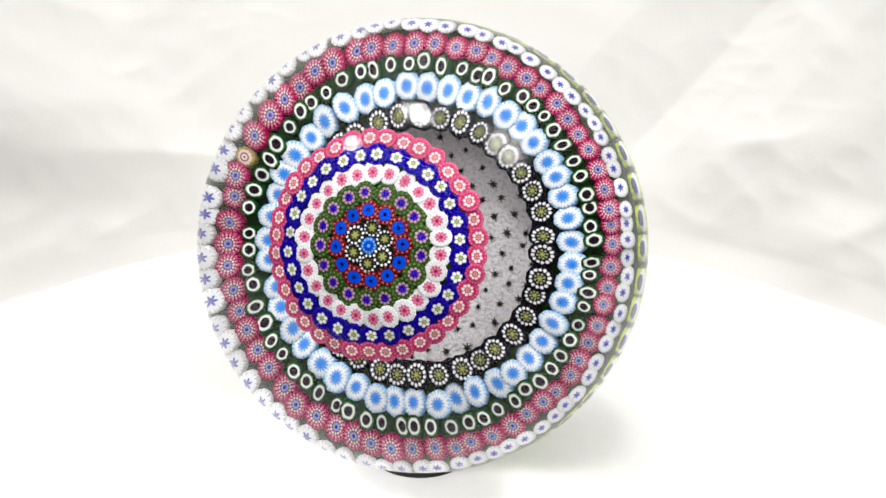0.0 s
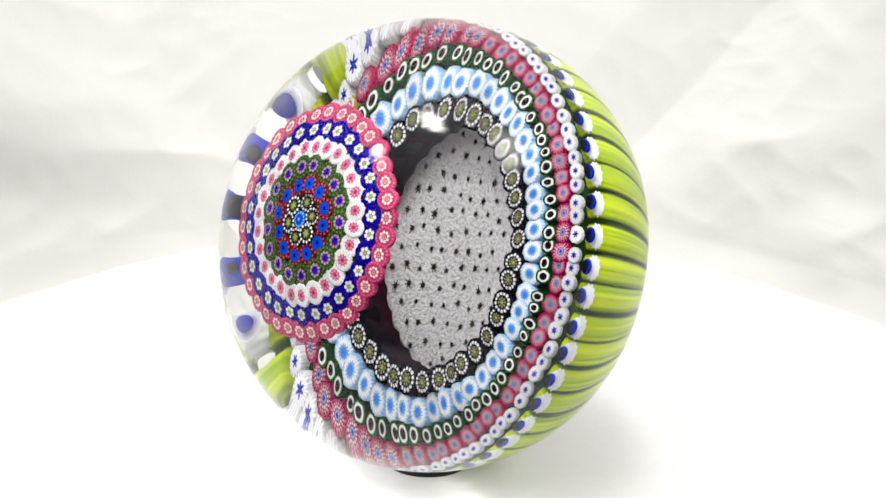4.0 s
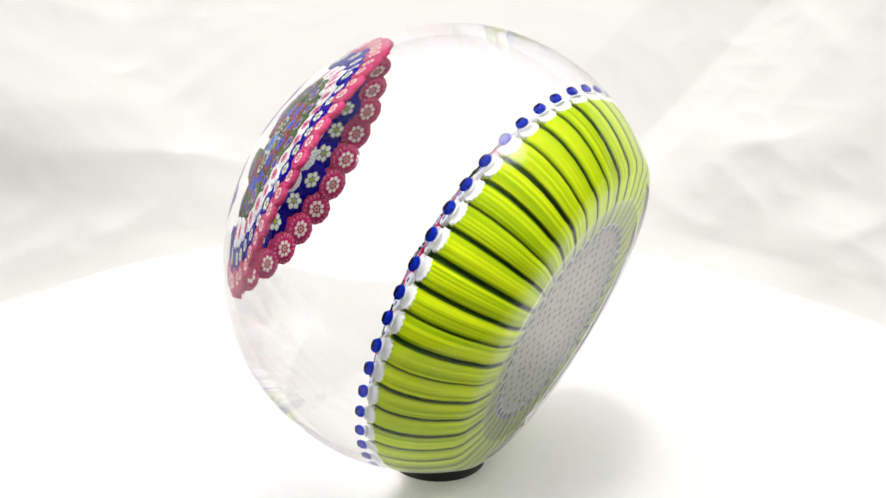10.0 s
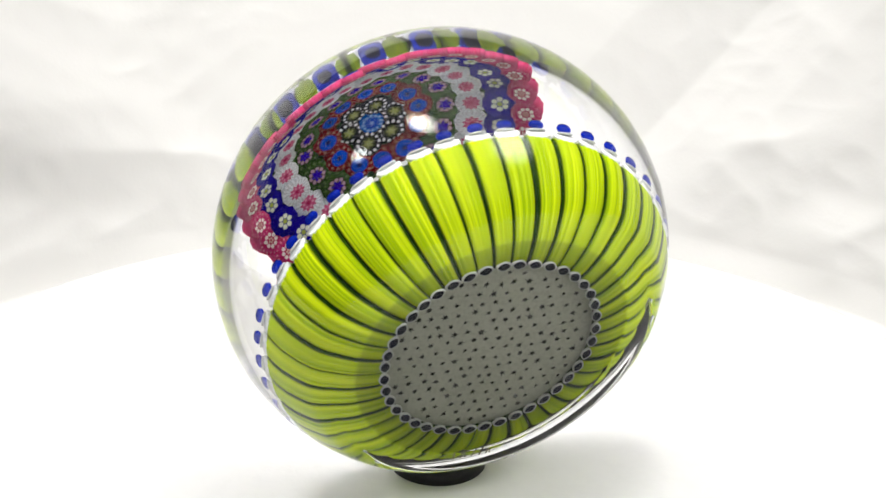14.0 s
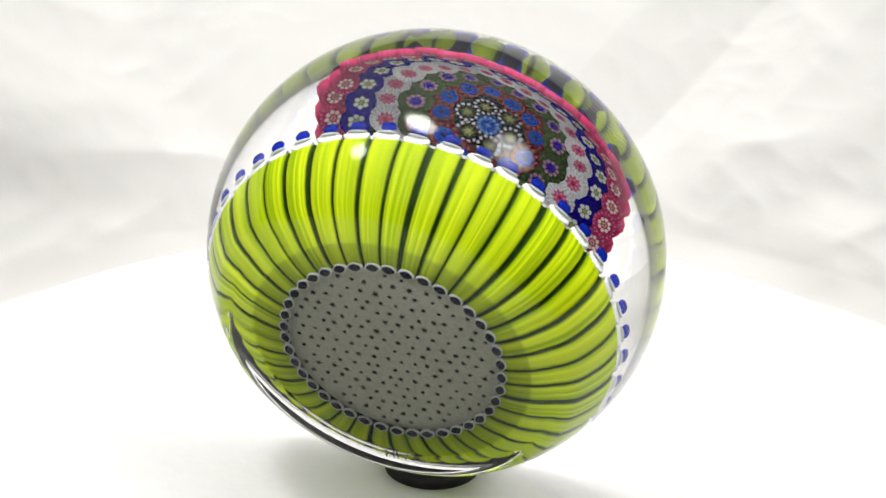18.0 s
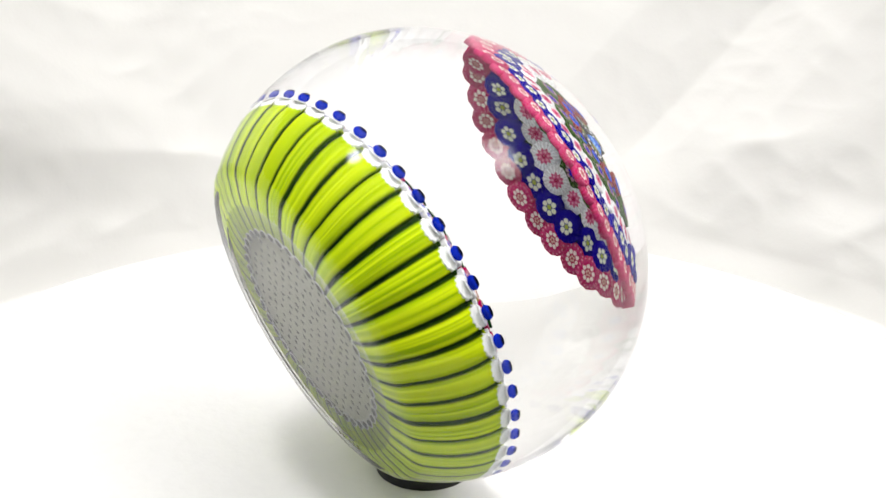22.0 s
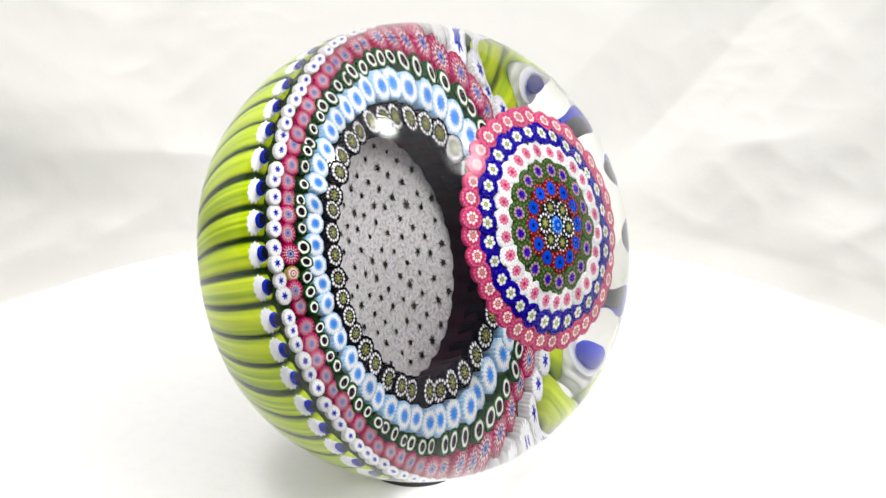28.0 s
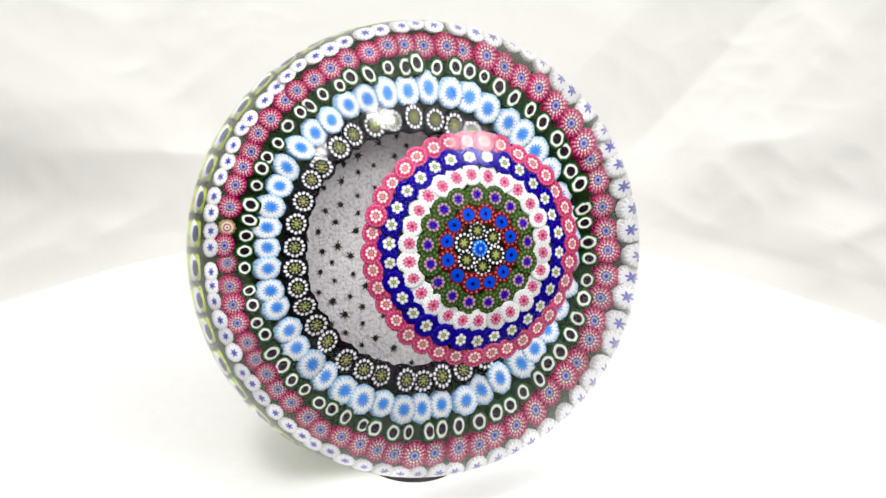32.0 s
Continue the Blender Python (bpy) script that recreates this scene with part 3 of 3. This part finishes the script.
cushion = part("stardust_cushion", lumpy_disc("stardust_cushion", -0.162, -0.20, 0.368, M["floor"]), weight, "pale grey cushion peppered with dark stars")
part("star_dots", star_field(-0.1595, 1, 0.352, 0.060, 0.95, 0.3, 0.16), cushion, "small dark star rods", kind="stuff")
prof = [(0, -0.555), (0.45, -0.555), (0.462, -0.563), (0.455, -0.577), (0, -0.577)]
ground = part("stardust_ground", mesh_of("stardust_ground", *revolve([(r * U, z * U) for r, z in prof], 96), M["stardust"]), weight, "grey ground peppered with dark stars at the foot", SET)
part("star_dots", star_field(-0.5778, -1, 0.428, 0.060, 1.15, 1.1, 0.15), ground, "small dark star rods", kind="stuff")
foot_cane = cane_mesh("foot_cane", 0.063 * U, 0.045 * U, 0.02 * U, M["oval_dark"], lobes=4, scallop=0.05, dome=0.06)
for k in range(LIME):
    a = lime_angle(k)
    m = pose(0, 0, 0, 0, 0, math.degrees(a)) @ pose(0, 0.4684 * U, -0.614 * U, 180, 0, rng.uniform(-8, 8))
    part("cane", foot_cane, ground, "", m)

# worn scratch marks of an engraving on the foot
verts, faces = [], []
for dx, hgt, wid, slope in ((-0.085, 0.046, 0.007, 0.0), (-0.052, 0.046, 0.006, 0.1), (-0.032, 0.044, 0.006, -0.1), (0.0, 0.044, 0.006, 0.35), (0.035, 0.046, 0.006, 0.3), (0.07, 0.034, 0.006, 0.1), (0.088, 0.03, 0.006, -0.2)):
    b = len(verts)
    for z in (-0.6405, -0.6375):
        for x, y in ((dx - wid / 2, 0), (dx + wid / 2, 0), (dx + wid / 2 + slope * hgt, hgt), (dx - wid / 2 + slope * hgt, hgt)):
            verts.append((-x * U, (-0.638 + y) * U, z * U))
    faces += [tuple(b + i for i in q) for q in ((0, 1, 2, 3), (7, 6, 5, 4), (0, 4, 5, 1), (1, 5, 6, 2), (2, 6, 7, 3), (3, 7, 4, 0))]
part("engraving", mesh_of("engraving", verts, faces, M["etch"], smooth=False), weight, "faint scratched marks on the base")


# ---- what moves ----
def motions():
    phi0, speed, tilt, rho, delta = 21.88, 9.7416, 19.13, 0.0596 * U, -231.8
    body_rows, ring_rows, table_rows = [], [], []
    for t in range(0, 33):
        phi = phi0 + speed * t
        a = radians(phi + delta)
        cx, cy = -math.sin(a) * rho, -math.cos(a) * rho
        body_rows.append((t, pose(cx, cy, LIFT, 0, 0, -phi) @ pose(0, 0, 0, 90 - tilt, 0, 0)))
        ring_rows.append((t, pose(cx, cy, 0, 0, 0, -phi)))
        table_rows.append((t, pose(0, 0, 0, 0, 0, -phi)))
    walk(weight, body_rows)
    walk(stand, ring_rows)
    walk(turntable, table_rows)


motions()
